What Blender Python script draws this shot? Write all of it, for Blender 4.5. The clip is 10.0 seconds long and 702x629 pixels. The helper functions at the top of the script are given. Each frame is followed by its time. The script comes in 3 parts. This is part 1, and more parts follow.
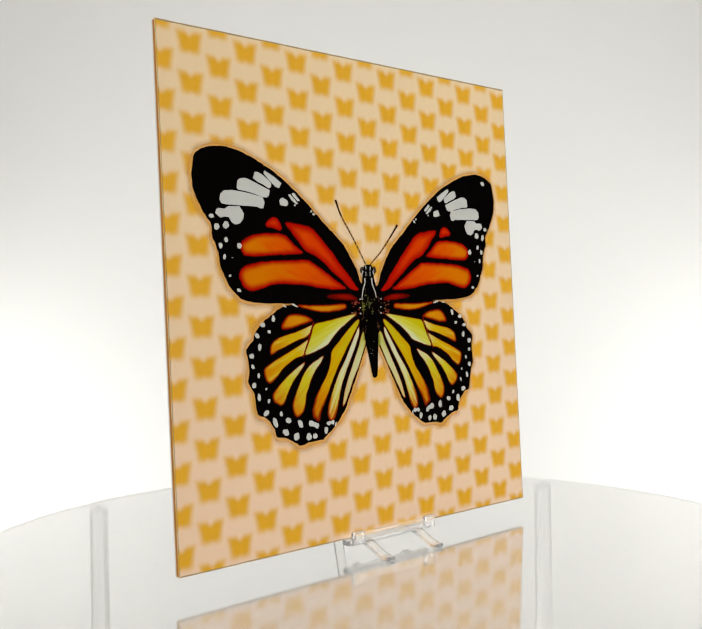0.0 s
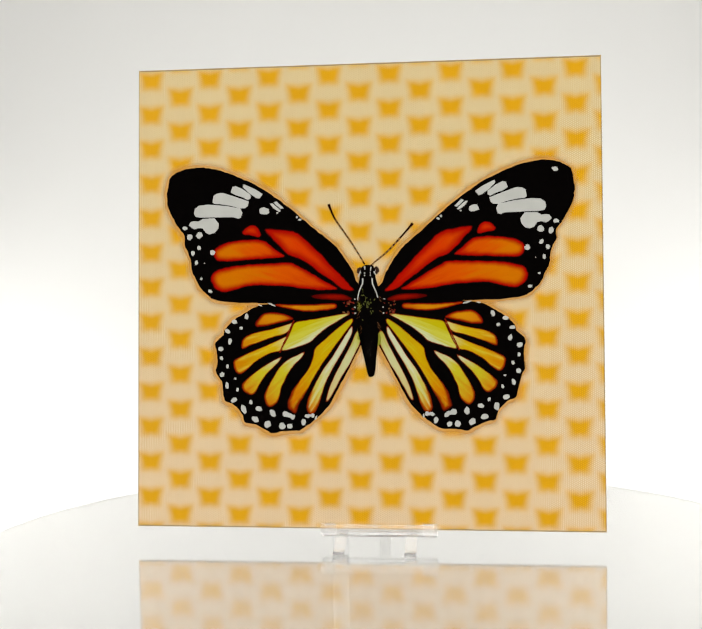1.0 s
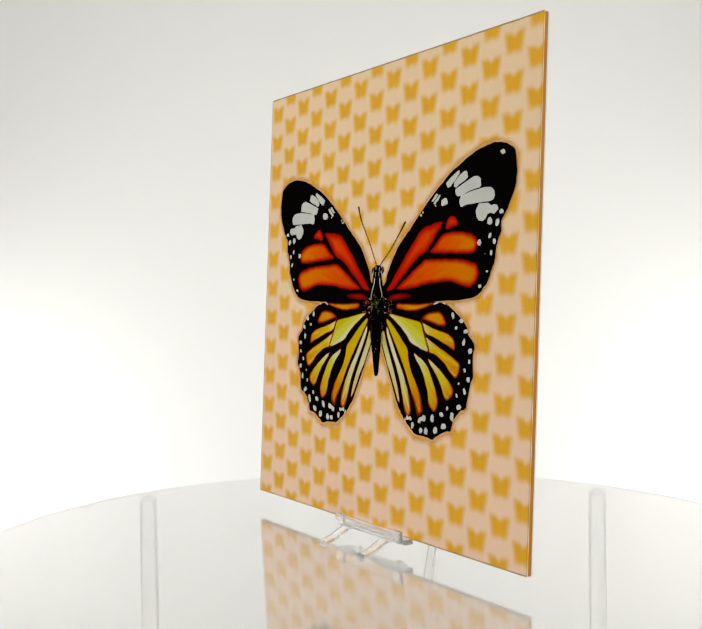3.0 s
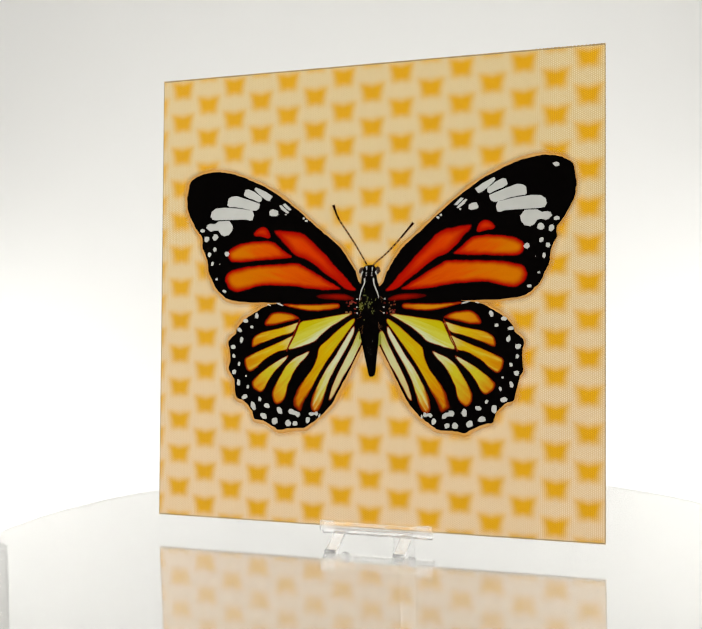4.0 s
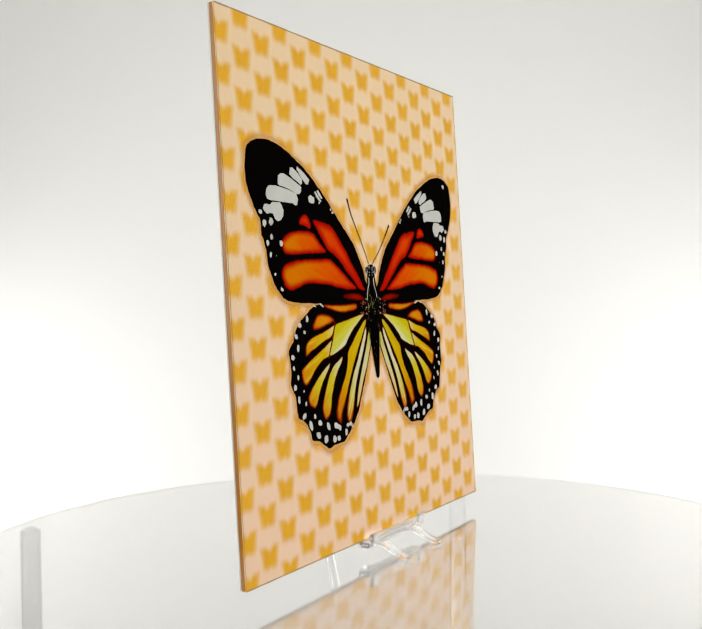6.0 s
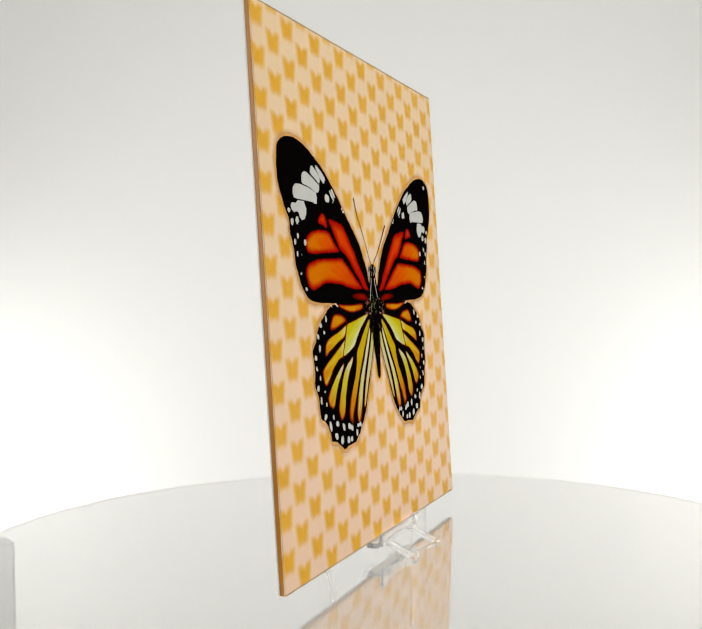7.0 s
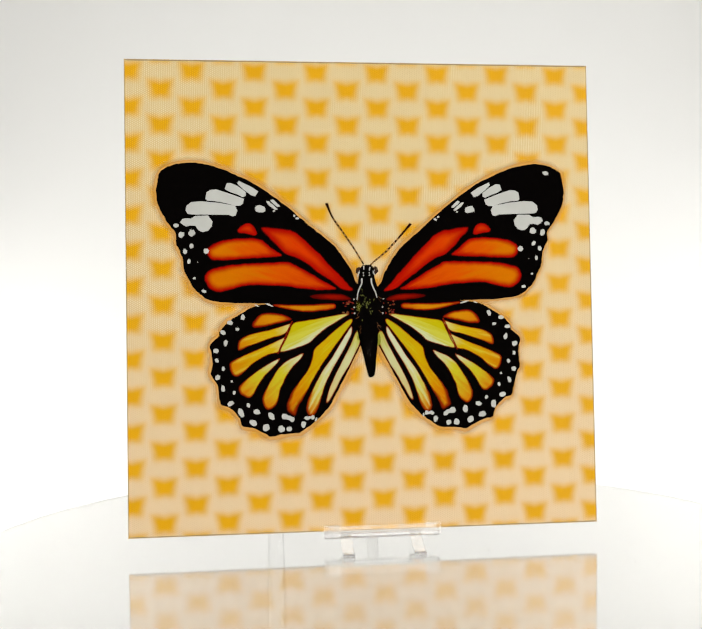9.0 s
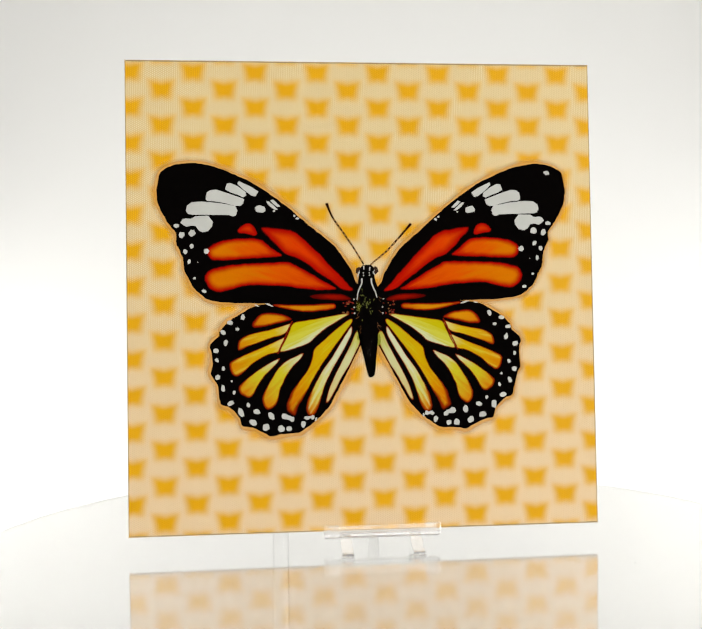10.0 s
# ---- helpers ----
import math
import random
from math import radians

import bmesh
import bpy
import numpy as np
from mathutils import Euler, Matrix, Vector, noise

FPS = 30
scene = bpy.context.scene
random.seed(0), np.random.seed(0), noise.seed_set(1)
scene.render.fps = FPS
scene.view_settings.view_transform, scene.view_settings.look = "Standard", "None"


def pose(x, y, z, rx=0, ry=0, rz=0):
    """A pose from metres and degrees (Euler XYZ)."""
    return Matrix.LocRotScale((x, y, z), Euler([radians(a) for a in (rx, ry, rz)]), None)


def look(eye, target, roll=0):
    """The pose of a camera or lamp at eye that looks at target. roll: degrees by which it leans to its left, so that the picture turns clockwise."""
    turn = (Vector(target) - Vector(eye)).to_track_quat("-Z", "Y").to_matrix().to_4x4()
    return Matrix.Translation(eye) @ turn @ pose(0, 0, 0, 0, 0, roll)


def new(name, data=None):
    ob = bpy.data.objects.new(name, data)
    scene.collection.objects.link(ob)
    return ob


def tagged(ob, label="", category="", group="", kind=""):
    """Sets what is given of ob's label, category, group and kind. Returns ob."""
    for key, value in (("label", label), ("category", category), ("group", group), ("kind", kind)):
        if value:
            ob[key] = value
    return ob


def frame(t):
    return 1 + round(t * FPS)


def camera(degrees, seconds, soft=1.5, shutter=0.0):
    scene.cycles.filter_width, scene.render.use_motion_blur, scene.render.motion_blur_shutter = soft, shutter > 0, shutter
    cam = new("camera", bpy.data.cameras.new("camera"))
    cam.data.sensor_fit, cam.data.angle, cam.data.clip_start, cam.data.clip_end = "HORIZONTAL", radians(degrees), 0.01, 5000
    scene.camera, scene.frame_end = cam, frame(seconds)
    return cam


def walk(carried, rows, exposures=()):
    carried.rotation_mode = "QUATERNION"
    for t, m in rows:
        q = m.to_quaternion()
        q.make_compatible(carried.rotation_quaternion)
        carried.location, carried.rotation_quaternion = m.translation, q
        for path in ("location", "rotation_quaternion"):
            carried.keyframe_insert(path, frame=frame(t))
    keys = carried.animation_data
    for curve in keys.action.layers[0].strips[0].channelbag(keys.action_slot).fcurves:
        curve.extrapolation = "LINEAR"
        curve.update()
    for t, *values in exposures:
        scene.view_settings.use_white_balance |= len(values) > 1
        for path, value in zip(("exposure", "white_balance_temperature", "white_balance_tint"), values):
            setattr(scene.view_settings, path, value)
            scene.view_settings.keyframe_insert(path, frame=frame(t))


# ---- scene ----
from mathutils.geometry import delaunay_2d_cdt

# A lenticular butterfly panel on a clear easel, turned by hand on a clear round stand inside a white tent.
EYE = (0.0, -0.441, 0.1075)
YAW, PITCH = -0.0303, 0.0200
TARGET = (EYE[0] + math.sin(YAW) * math.cos(PITCH), EYE[1] + math.cos(YAW) * math.cos(PITCH), EYE[2] - math.sin(PITCH))

# Turn of the stand, seconds and degrees, clockwise from above.
TURNS = [(0.0, -45.5), (0.5, -18.6), (1.0, 4.5), (1.5, 23.7), (2.0, 38.5), (2.5, 50.7), (2.7, 54.1), (2.95, 55.6),
         (3.25, 51.0), (3.5, 40.6), (3.8, 27.0), (4.0, 17.6), (4.5, -0.2), (5.0, -25.1), (5.5, -46.9), (6.0, -62.4), (6.2, -66.8),
         (6.5, -71.5), (6.75, -72.8), (7.0, -70.2), (7.3, -60.3), (7.5, -51.3), (8.0, -30.8), (8.5, -16.0), (9.0, -8.3), (9.5, -7.4), (10.0, -7.4)]

cam = camera(37.46, 10.0)
walk(cam, [(0, look(EYE, TARGET, -0.74)), (10, look(EYE, TARGET, -0.74))],
     exposures=[(0.0, -0.12), (0.5, -0.01), (1.0, 0.0), (2.5, -0.06), (3.2, -0.04), (4.5, 0.04), (5.5, 0.01), (6.0, -0.06), (6.8, -0.12), (7.5, -0.12), (8.5, 0.01), (9.0, 0.07), (10.0, 0.07)])

# ---- light ----
world = bpy.data.worlds.new("world")
scene.world = world
world.use_nodes = True
world.node_tree.nodes["Background"].inputs[0].default_value = (0.9, 0.95, 1.0, 1)
world.node_tree.nodes["Background"].inputs[1].default_value = 0.05


def area_lamp(name, m, width, depth, watts, colour, spread=180):
    data = bpy.data.lights.new(name, "AREA")
    data.shape, data.size, data.size_y, data.energy, data.color = "RECTANGLE", width, depth, watts, colour
    data.spread = radians(spread)
    ob = new(name, data)
    ob.matrix_world = m
    return ob


TOP_WATTS, SIDE_WATTS, WALL_WATTS = 3.9, 3.15, 0.92
area_lamp("tent_lamp", pose(0.0, 0.05, 0.84), 1.1, 0.9, TOP_WATTS, (1.0, 0.985, 0.95), 125)
for x in (-0.62, 0.62):
    area_lamp("side_lamp", look((x * 1.1, -0.5, 0.22), (x * 0.2, 0.6, 0.02)), 0.4, 0.4, SIDE_WATTS * (1.24 if x > 0 else 0.94), (1.0, 0.985, 0.95))
    area_lamp("wall_lamp", look((x * 1.1, 0.42, -0.10), (x * 0.60, 0.72, -0.14)), 0.14, 0.14, WALL_WATTS * (1.2 if x > 0 else 1.0), (1.0, 0.99, 0.96), 110)


# ---- materials ----
class Nodes:
    """Short hand for a material's nodes."""

    def __init__(self, name):
        self.mat = bpy.data.materials.new(name)
        self.mat.use_nodes = True
        self.tree = self.mat.node_tree
        self.bsdf = self.tree.nodes["Principled BSDF"]

    def put(self, socket, value):
        if isinstance(value, bpy.types.NodeSocket):
            self.tree.links.new(value, socket)
        else:
            socket.default_value = value

    def node(self, kind, **values):
        n = self.tree.nodes.new(kind)
        for key, value in values.items():
            self.put(n.inputs[key.replace("_", " ")], value)
        return n

    def math(self, op, a, b=0.0, c=0.0):
        n = self.tree.nodes.new("ShaderNodeMath")
        n.operation = op
        for socket, value in zip(n.inputs, (a, b, c)):
            self.put(socket, value)
        return n.outputs[0]

    def step(self, x, low, high):
        n = self.tree.nodes.new("ShaderNodeMapRange")
        n.interpolation_type = "SMOOTHSTEP"
        for socket, value in zip(n.inputs, (x, low, high, 0.0, 1.0)):
            self.put(socket, value)
        return n.outputs[0]

    def mix(self, f, a, b, blend="MIX"):
        n = self.tree.nodes.new("ShaderNodeMix")
        n.data_type, n.blend_type = "RGBA", blend
        self.put(n.inputs[0], f), self.put(n.inputs[6], a), self.put(n.inputs[7], b)
        return n.outputs[2]

    def noise(self, scale, detail=3.0, vector=None):
        n = self.tree.nodes.new("ShaderNodeTexNoise")
        n.inputs["Scale"].default_value, n.inputs["Detail"].default_value = scale, detail
        self.put(n.inputs["Vector"], vector or self.local())
        return n.outputs[0]

    def local(self, ob=None):
        n = self.tree.nodes.new("ShaderNodeTexCoord")
        n.object = ob
        return n.outputs["Object"]

    def split(self, vector):
        n = self.tree.nodes.new("ShaderNodeSeparateXYZ")
        self.put(n.inputs[0], vector)
        return n.outputs

    def bump(self, height, strength, distance):
        n = self.node("ShaderNodeBump", Strength=strength, Distance=distance, Height=height)
        self.put(self.bsdf.inputs["Normal"], n.outputs[0])

    def set(self, **values):
        for key, value in values.items():
            self.put(self.bsdf.inputs[key.replace("_", " ")], value)
        return self.mat


def rgb(r, g, b):
    return (r, g, b, 1.0)


def plain(name, colour, rough, spread=0.08, scale=400.0, gloss=0.15):
    n = Nodes(name)
    f = n.noise(scale, 4)
    dark = rgb(*[c * (1 - spread) for c in colour])
    return n.set(Base_Color=n.mix(f, dark, rgb(*colour)), Roughness=rough, Specular_IOR_Level=gloss)


def acrylic(name, colour, rough=0.0, clear=1.0, ior=1.49, coat=0.0):
    n = Nodes(name)
    return n.set(Coat_Weight=coat, Coat_IOR=1.75, Coat_Roughness=0.09, Base_Color=rgb(*colour), Roughness=rough, IOR=ior, Transmission_Weight=clear)


def fabric(name, colour):
    n = Nodes(name)
    f = n.noise(3.0, 5)
    w = n.noise(900.0, 2)
    n.bump(w, 0.15, 0.0005)
    return n.set(Base_Color=n.mix(f, rgb(*[c * 0.97 for c in colour]), rgb(*colour)), Roughness=0.9)


def lens_height(n, vector, pitch):
    """A hexagonal field of small round lenses."""
    x, _, z = n.split(vector)
    k = 4 * math.pi / (math.sqrt(3) * pitch)
    total = 0.0
    for a, share in ((0, 1.15), (60, 0.92), (120, 0.92)):
        c, s = math.cos(radians(a)), math.sin(radians(a))
        arg = n.math("MULTIPLY", n.math("ADD", n.math("MULTIPLY", x, c), n.math("MULTIPLY", z, s)), k)
        total = n.math("ADD", n.math("MULTIPLY", n.math("COSINE", arg), share), total)
    return n.step(total, -1.5, 2.2)


SIDE, HEIGHT, THICK = 0.2, 0.1999, 0.0021
DEPTH, SWELL, SINK = 0.018, 0.0407, 65.0
PITCH_X, PITCH_Z = 0.02732, 0.01579


def small_butterflies(n, x, z, soft, turned):
    """One staggered half of the field of small butterflies: 1 inside, 0 between."""
    dx = n.math("ABSOLUTE", n.math("SUBTRACT", x, n.math("MULTIPLY", n.math("ROUND", n.math("DIVIDE", x, PITCH_X)), PITCH_X)))
    dz = n.math("SUBTRACT", z, n.math("MULTIPLY", n.math("ROUND", n.math("DIVIDE", z, PITCH_Z)), PITCH_Z))
    half = n.math("ADD", n.math("MULTIPLY", dz, 0.16), n.math("ADD", 0.0051, n.math("MULTIPLY", turned, 0.0002)))
    waist = n.math("MULTIPLY", n.step(n.math("ABSOLUTE", n.math("ADD", dz, 0.0008)), 0.0022, 0.0), 0.0002)
    side = n.math("SUBTRACT", n.math("SUBTRACT", half, waist), dx)
    notch = n.math("MULTIPLY", n.step(dx, 0.0026, 0.0), n.math("ADD", 0.0005, n.math("MULTIPLY", turned, 0.0008)))
    top = n.math("SUBTRACT", n.math("SUBTRACT", 0.0039, notch), dz)
    tail = n.math("MULTIPLY", n.step(dx, 0.0018, 0.0), 0.0004)
    low = n.math("SUBTRACT", n.math("ADD", dz, 0.0046), tail)
    inner = n.math("SMOOTH_MIN", n.math("SMOOTH_MIN", side, top, 0.0015), low, 0.0035)
    return n.step(inner, n.math("MULTIPLY", soft, -0.87), soft)


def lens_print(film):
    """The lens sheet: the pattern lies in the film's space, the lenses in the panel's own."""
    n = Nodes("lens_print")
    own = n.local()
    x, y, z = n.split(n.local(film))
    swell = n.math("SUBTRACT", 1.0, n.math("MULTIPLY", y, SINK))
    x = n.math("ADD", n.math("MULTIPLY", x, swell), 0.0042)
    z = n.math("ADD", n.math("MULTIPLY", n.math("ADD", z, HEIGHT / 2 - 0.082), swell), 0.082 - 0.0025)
    # Seen from the side the lenses melt into one another and the pattern grows sharper and pinker.
    turned = n.step(swell, 1.0415, 1.056)
    aslant = n.step(swell, 1.040, 1.064)
    soft = n.math("ADD", n.math("SUBTRACT", 0.0026, n.math("MULTIPLY", turned, 0.0008)), n.math("MULTIPLY", aslant, 0.0002))
    a = small_butterflies(n, x, z, soft, turned)
    b = small_butterflies(n, n.math("ADD", x, PITCH_X / 2), n.math("ADD", z, PITCH_Z / 2), soft, turned)
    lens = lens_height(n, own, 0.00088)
    cloud = n.noise(14.0, 2, own)
    height = n.step(n.math("ADD", n.split(own)[2], n.math("MULTIPLY", cloud, 0.05)), 0.02, 0.20)
    upper = n.mix(aslant, rgb(0.80, 0.655, 0.36), rgb(0.84, 0.63, 0.40))
    lower = n.mix(aslant, rgb(0.87, 0.68, 0.435), rgb(0.86, 0.61, 0.435))
    ground = n.mix(height, lower, upper)
    orange = n.mix(n.noise(60.0, 2, own), rgb(0.81, 0.42, 0.0), rgb(0.87, 0.47, 0.0))
    both = n.math("MAXIMUM", a, b)
    colour = n.mix(n.math("MULTIPLY", both, n.math("SUBTRACT", 1.0, n.math("MULTIPLY", aslant, 0.04))), ground, orange)
    # Highlights on the lens tops, painted pale into the ground colour, weaker when turned.
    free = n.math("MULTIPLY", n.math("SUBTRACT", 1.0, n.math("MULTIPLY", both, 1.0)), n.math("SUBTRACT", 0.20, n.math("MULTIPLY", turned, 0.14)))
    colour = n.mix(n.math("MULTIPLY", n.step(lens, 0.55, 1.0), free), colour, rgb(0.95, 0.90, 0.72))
    # Shade in the gaps between lenses, multiplied into the colour as brown.
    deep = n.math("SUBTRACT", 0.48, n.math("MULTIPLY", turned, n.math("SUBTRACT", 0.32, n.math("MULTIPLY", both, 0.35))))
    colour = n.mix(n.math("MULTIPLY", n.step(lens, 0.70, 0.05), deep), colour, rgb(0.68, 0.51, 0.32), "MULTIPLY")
    n.bump(lens, 0.35, 0.0002)
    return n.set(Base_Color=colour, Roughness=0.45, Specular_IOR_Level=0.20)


def wing_cell(name, inner, middle, outer, fringe, stops, pale=None, fade=1.10):
    """Scales printed in one cell of a wing: the ink runs from the body outwards and bleeds dark red into the veins."""
    n = Nodes(name)
    own = n.local()
    rim = n.node("ShaderNodeAttribute")
    rim.attribute_name = "rim"
    along = n.node("ShaderNodeAttribute")
    along.attribute_name = "along"
    x, _, z = n.split(own)
    reach = n.math("SQRT", n.math("ADD", n.math("POWER", n.math("SUBTRACT", x, 0.0015), 2.0), n.math("POWER", n.math("SUBTRACT", z, 0.095), 2.0)))
    angle = n.math("ARCTAN2", n.math("SUBTRACT", z, 0.095), n.math("ABSOLUTE", n.math("SUBTRACT", x, 0.0015)))
    rays = n.node("ShaderNodeCombineXYZ", X=n.math("MULTIPLY", angle, 30.0), Y=n.math("MULTIPLY", reach, 70.0), Z=x)
    streak = n.noise(1.0, 4, rays.outputs[0])
    cloud = n.noise(260.0, 3, own)
    a = n.math("ADD", along.outputs["Fac"], n.math("MULTIPLY", n.math("SUBTRACT", streak, 0.5), 0.55))
    colour = n.mix(n.step(a, stops[0], stops[1]), rgb(*inner), rgb(*middle))
    colour = n.mix(n.step(a, stops[1], stops[2]), colour, rgb(*outer))
    colour = n.mix(n.math("MULTIPLY", n.step(streak, 0.52, 0.78), 0.18), colour, rgb(*[c * f for c, f in zip(outer, (0.85, 0.75, 0.6))]))
    if pale:
        colour = n.mix(n.math("MULTIPLY", n.step(streak, 0.52, 0.30), 0.5), colour, rgb(*pale))
    grain = n.noise(1100.0, 3, own)
    colour = n.mix(n.math("MULTIPLY", grain, 0.20), colour, rgb(*[c * 0.5 for c in outer]))
    d = n.math("ADD", rim.outputs["Fac"], n.math("MULTIPLY", n.math("SUBTRACT", cloud, 0.5), 0.5))
    colour = n.mix(n.step(d, 0.42, fade), rgb(*fringe), colour)
    colour = n.mix(n.step(d, 0.10, 0.46), rgb(0.0022, 0.0016, 0.0014), colour)
    return n.set(Base_Color=colour, Roughness=0.42, Specular_IOR_Level=0.0)


def thin(n, cover):
    """Lets what lies beneath a thin layer of ink through."""
    clear = n.tree.nodes.new("ShaderNodeBsdfTransparent")
    both = n.tree.nodes.new("ShaderNodeMixShader")
    n.put(both.inputs[0], cover)
    n.tree.links.new(clear.outputs[0], both.inputs[1])
    n.tree.links.new(n.bsdf.outputs[0], both.inputs[2])
    n.tree.links.new(both.outputs[0], n.tree.nodes["Material Output"].inputs[0])


M_FABRIC = fabric("white_tent_fabric", (0.86, 0.86, 0.85))
M_ROOM = fabric("pale_room_wall", (0.80, 0.80, 0.78))
M_TABLE = plain("off_white_table_top", (0.40, 0.395, 0.38), 0.6, 0.06, 6.0)
M_FLOOR = plain("grey_floor", (0.22, 0.215, 0.21), 0.6, 0.15, 5.0)
M_DISC = acrylic("clear_acrylic_sheet", (0.80, 0.80, 0.785), 0.012, 1.0, 1.60, 1.0)
M_RIM = acrylic("satin_cut_acrylic_edge", (0.98, 0.98, 0.975), 0.5, 0.45)
M_ROD = acrylic("clear_acrylic_rod", (1.0, 1.0, 1.0), 0.02, 0.92, 1.43)
M_GLUE = plain("grey_glue", (0.25, 0.25, 0.24), 0.4, 0.3, 800.0, 0.3)
M_SCREW = plain("dull_steel_screw", (0.02, 0.02, 0.02), 0.4, 0.3, 800.0, 0.5)
M_EASEL = acrylic("clear_moulded_acrylic", (1.0, 1.0, 1.0), 0.03, 0.91, 1.29, 0.4)
M_EDGE = plain("orange_sheet_edge", (0.50, 0.19, 0.006), 0.3, 0.35, 60.0, 0.4)
M_BACK = plain("white_panel_back", (0.75, 0.72, 0.66), 0.5)
M_BLACK = plain("black_wing_print", (0.0026, 0.0020, 0.0018), 0.42, 0.5, 400.0, 0.0)
M_WHITE = plain("white_spot_print", (0.60, 0.605, 0.57), 0.42, 0.22, 90.0)
FRINGE = (0.40, 0.004, 0.001)
INKS = {
    "orange": wing_cell("orange_forewing_print", (0.58, 0.024, 0.001), (0.67, 0.086, 0.001), (0.64, 0.170, 0.001), FRINGE, (0.05, 0.40, 0.85), None, 1.6),
    "red": wing_cell("red_forewing_print", (0.46, 0.006, 0.001), (0.66, 0.040, 0.001), (0.66, 0.070, 0.001), FRINGE, (0.0, 0.50, 0.95), None, 2.0),
    "crimson": wing_cell("dark_red_forewing_print", (0.20, 0.004, 0.001), (0.28, 0.006, 0.001), (0.10, 0.002, 0.001), (0.10, 0.002, 0.001), (0.0, 0.45, 0.95)),
    "yellow": wing_cell("yellow_hindwing_print", (0.50, 0.45, 0.006), (0.60, 0.38, 0.002), (0.60, 0.15, 0.002), (0.26, 0.020, 0.001), (0.0, 0.50, 1.0), (0.62, 0.50, 0.02)),
    "ochre": wing_cell("ochre_hindwing_print", (0.64, 0.60, 0.20), (0.62, 0.43, 0.004), (0.60, 0.22, 0.002), (0.30, 0.022, 0.001), (0.0, 0.32, 1.05), (0.66, 0.58, 0.06)),
    "pale": wing_cell("pale_hindwing_print", (0.60, 0.64, 0.34), (0.58, 0.52, 0.02), (0.60, 0.19, 0.003), (0.28, 0.025, 0.001), (0.10, 0.48, 1.05)),
    "silver": wing_cell("silver_hindwing_print", (0.62, 0.66, 0.42), (0.60, 0.56, 0.09), (0.60, 0.20, 0.003), (0.28, 0.025, 0.001), (0.36, 0.72, 1.02), (0.66, 0.66, 0.44)),
    "cream": wing_cell("cream_hindwing_print", (0.46, 0.44, 0.04), (0.60, 0.60, 0.30), (0.62, 0.50, 0.20), (0.24, 0.020, 0.002), (0.0, 0.35, 0.9)),
    "lime": wing_cell("lime_hindwing_print", (0.62, 0.66, 0.40), (0.60, 0.57, 0.06), (0.55, 0.47, 0.004), (0.26, 0.03, 0.001), (0.10, 0.40, 0.75)),
    "amber": wing_cell("amber_hindwing_print", (0.50, 0.10, 0.002), (0.64, 0.26, 0.004), (0.62, 0.20, 0.003), (0.28, 0.010, 0.001), (0.0, 0.40, 0.95)),
}
M_TUFT = plain("lime_scale_print", (0.30, 0.30, 0.02), 0.5, 0.5, 900.0)
M_OLIVE = plain("olive_scale_print", (0.11, 0.12, 0.02), 0.5, 0.6, 900.0)
def bleed(name, colour, cover):
    """Ink that bleeds thinly into the sheet, ever thinner outwards."""
    n = Nodes(name)
    rim = n.node("ShaderNodeAttribute")
    rim.attribute_name = "rim"
    d = n.math("ADD", rim.outputs["Fac"], n.math("MULTIPLY", n.math("SUBTRACT", n.noise(120.0, 3), 0.5), 0.5))
    thin(n, n.math("MULTIPLY", n.step(d, 0.05, 1.1), cover))
    return n.set(Base_Color=rgb(*colour), Roughness=0.5, Specular_IOR_Level=0.1)


M_REDFLECK = plain("red_fleck_print", (0.26, 0.014, 0.003), 0.5, 0.6, 900.0)
M_MOSS = bleed("olive_fuzz_print", (0.20, 0.19, 0.015), 0.75)
M_REDVEIN = plain("dark_red_vein_print", (0.26, 0.014, 0.003), 0.42, 0.5, 400.0, 0.0)
M_BLEED = bleed("warm_ink_bleed", (0.80, 0.42, 0.10), 0.78)
M_HAIR = plain("tan_hair_print", (0.24, 0.10, 0.03), 0.5, 0.5, 900.0)
M_DUST = plain("dark_dust", (0.05, 0.045, 0.04), 0.9)
M_EYE = plain("dark_eye_print", (0.035, 0.014, 0.008), 0.3)
M_CUT = plain("dull_brown_cut_edge", (0.46, 0.33, 0.17), 0.5, 0.4, 1500.0)
M_ANTENNA = plain("dark_brown_antenna_print", (0.030, 0.008, 0.004), 0.45, 0.5, 800.0, 0.0)
M_SEGMENT = plain("tan_antenna_print", (0.55, 0.27, 0.08), 0.5)


# ---- mesh helpers ----
def part(name, bm, material, parent=None, label="", smooth=False):
    """Links a bmesh as one mesh object under a thing or a part."""
    mesh = bpy.data.meshes.new(name)
    bmesh.ops.recalc_face_normals(bm, faces=bm.faces)
    for f in bm.faces:
        f.smooth = smooth
    bm.to_mesh(mesh)
    bm.free()
    mesh.materials.append(material)
    ob = new(name, mesh)
    ob.parent = parent
    return tagged(ob, label)


def block(bm, size, centre, bevel=0.0):
    made = bmesh.ops.create_cube(bm, size=1.0)["verts"]
    bmesh.ops.scale(bm, vec=size, verts=made)
    bmesh.ops.translate(bm, vec=centre, verts=made)
    if bevel:
        edges = list({e for v in made for e in v.link_edges})
        bmesh.ops.bevel(bm, geom=edges, offset=bevel, segments=2, affect="EDGES", profile=0.5)
    return bm


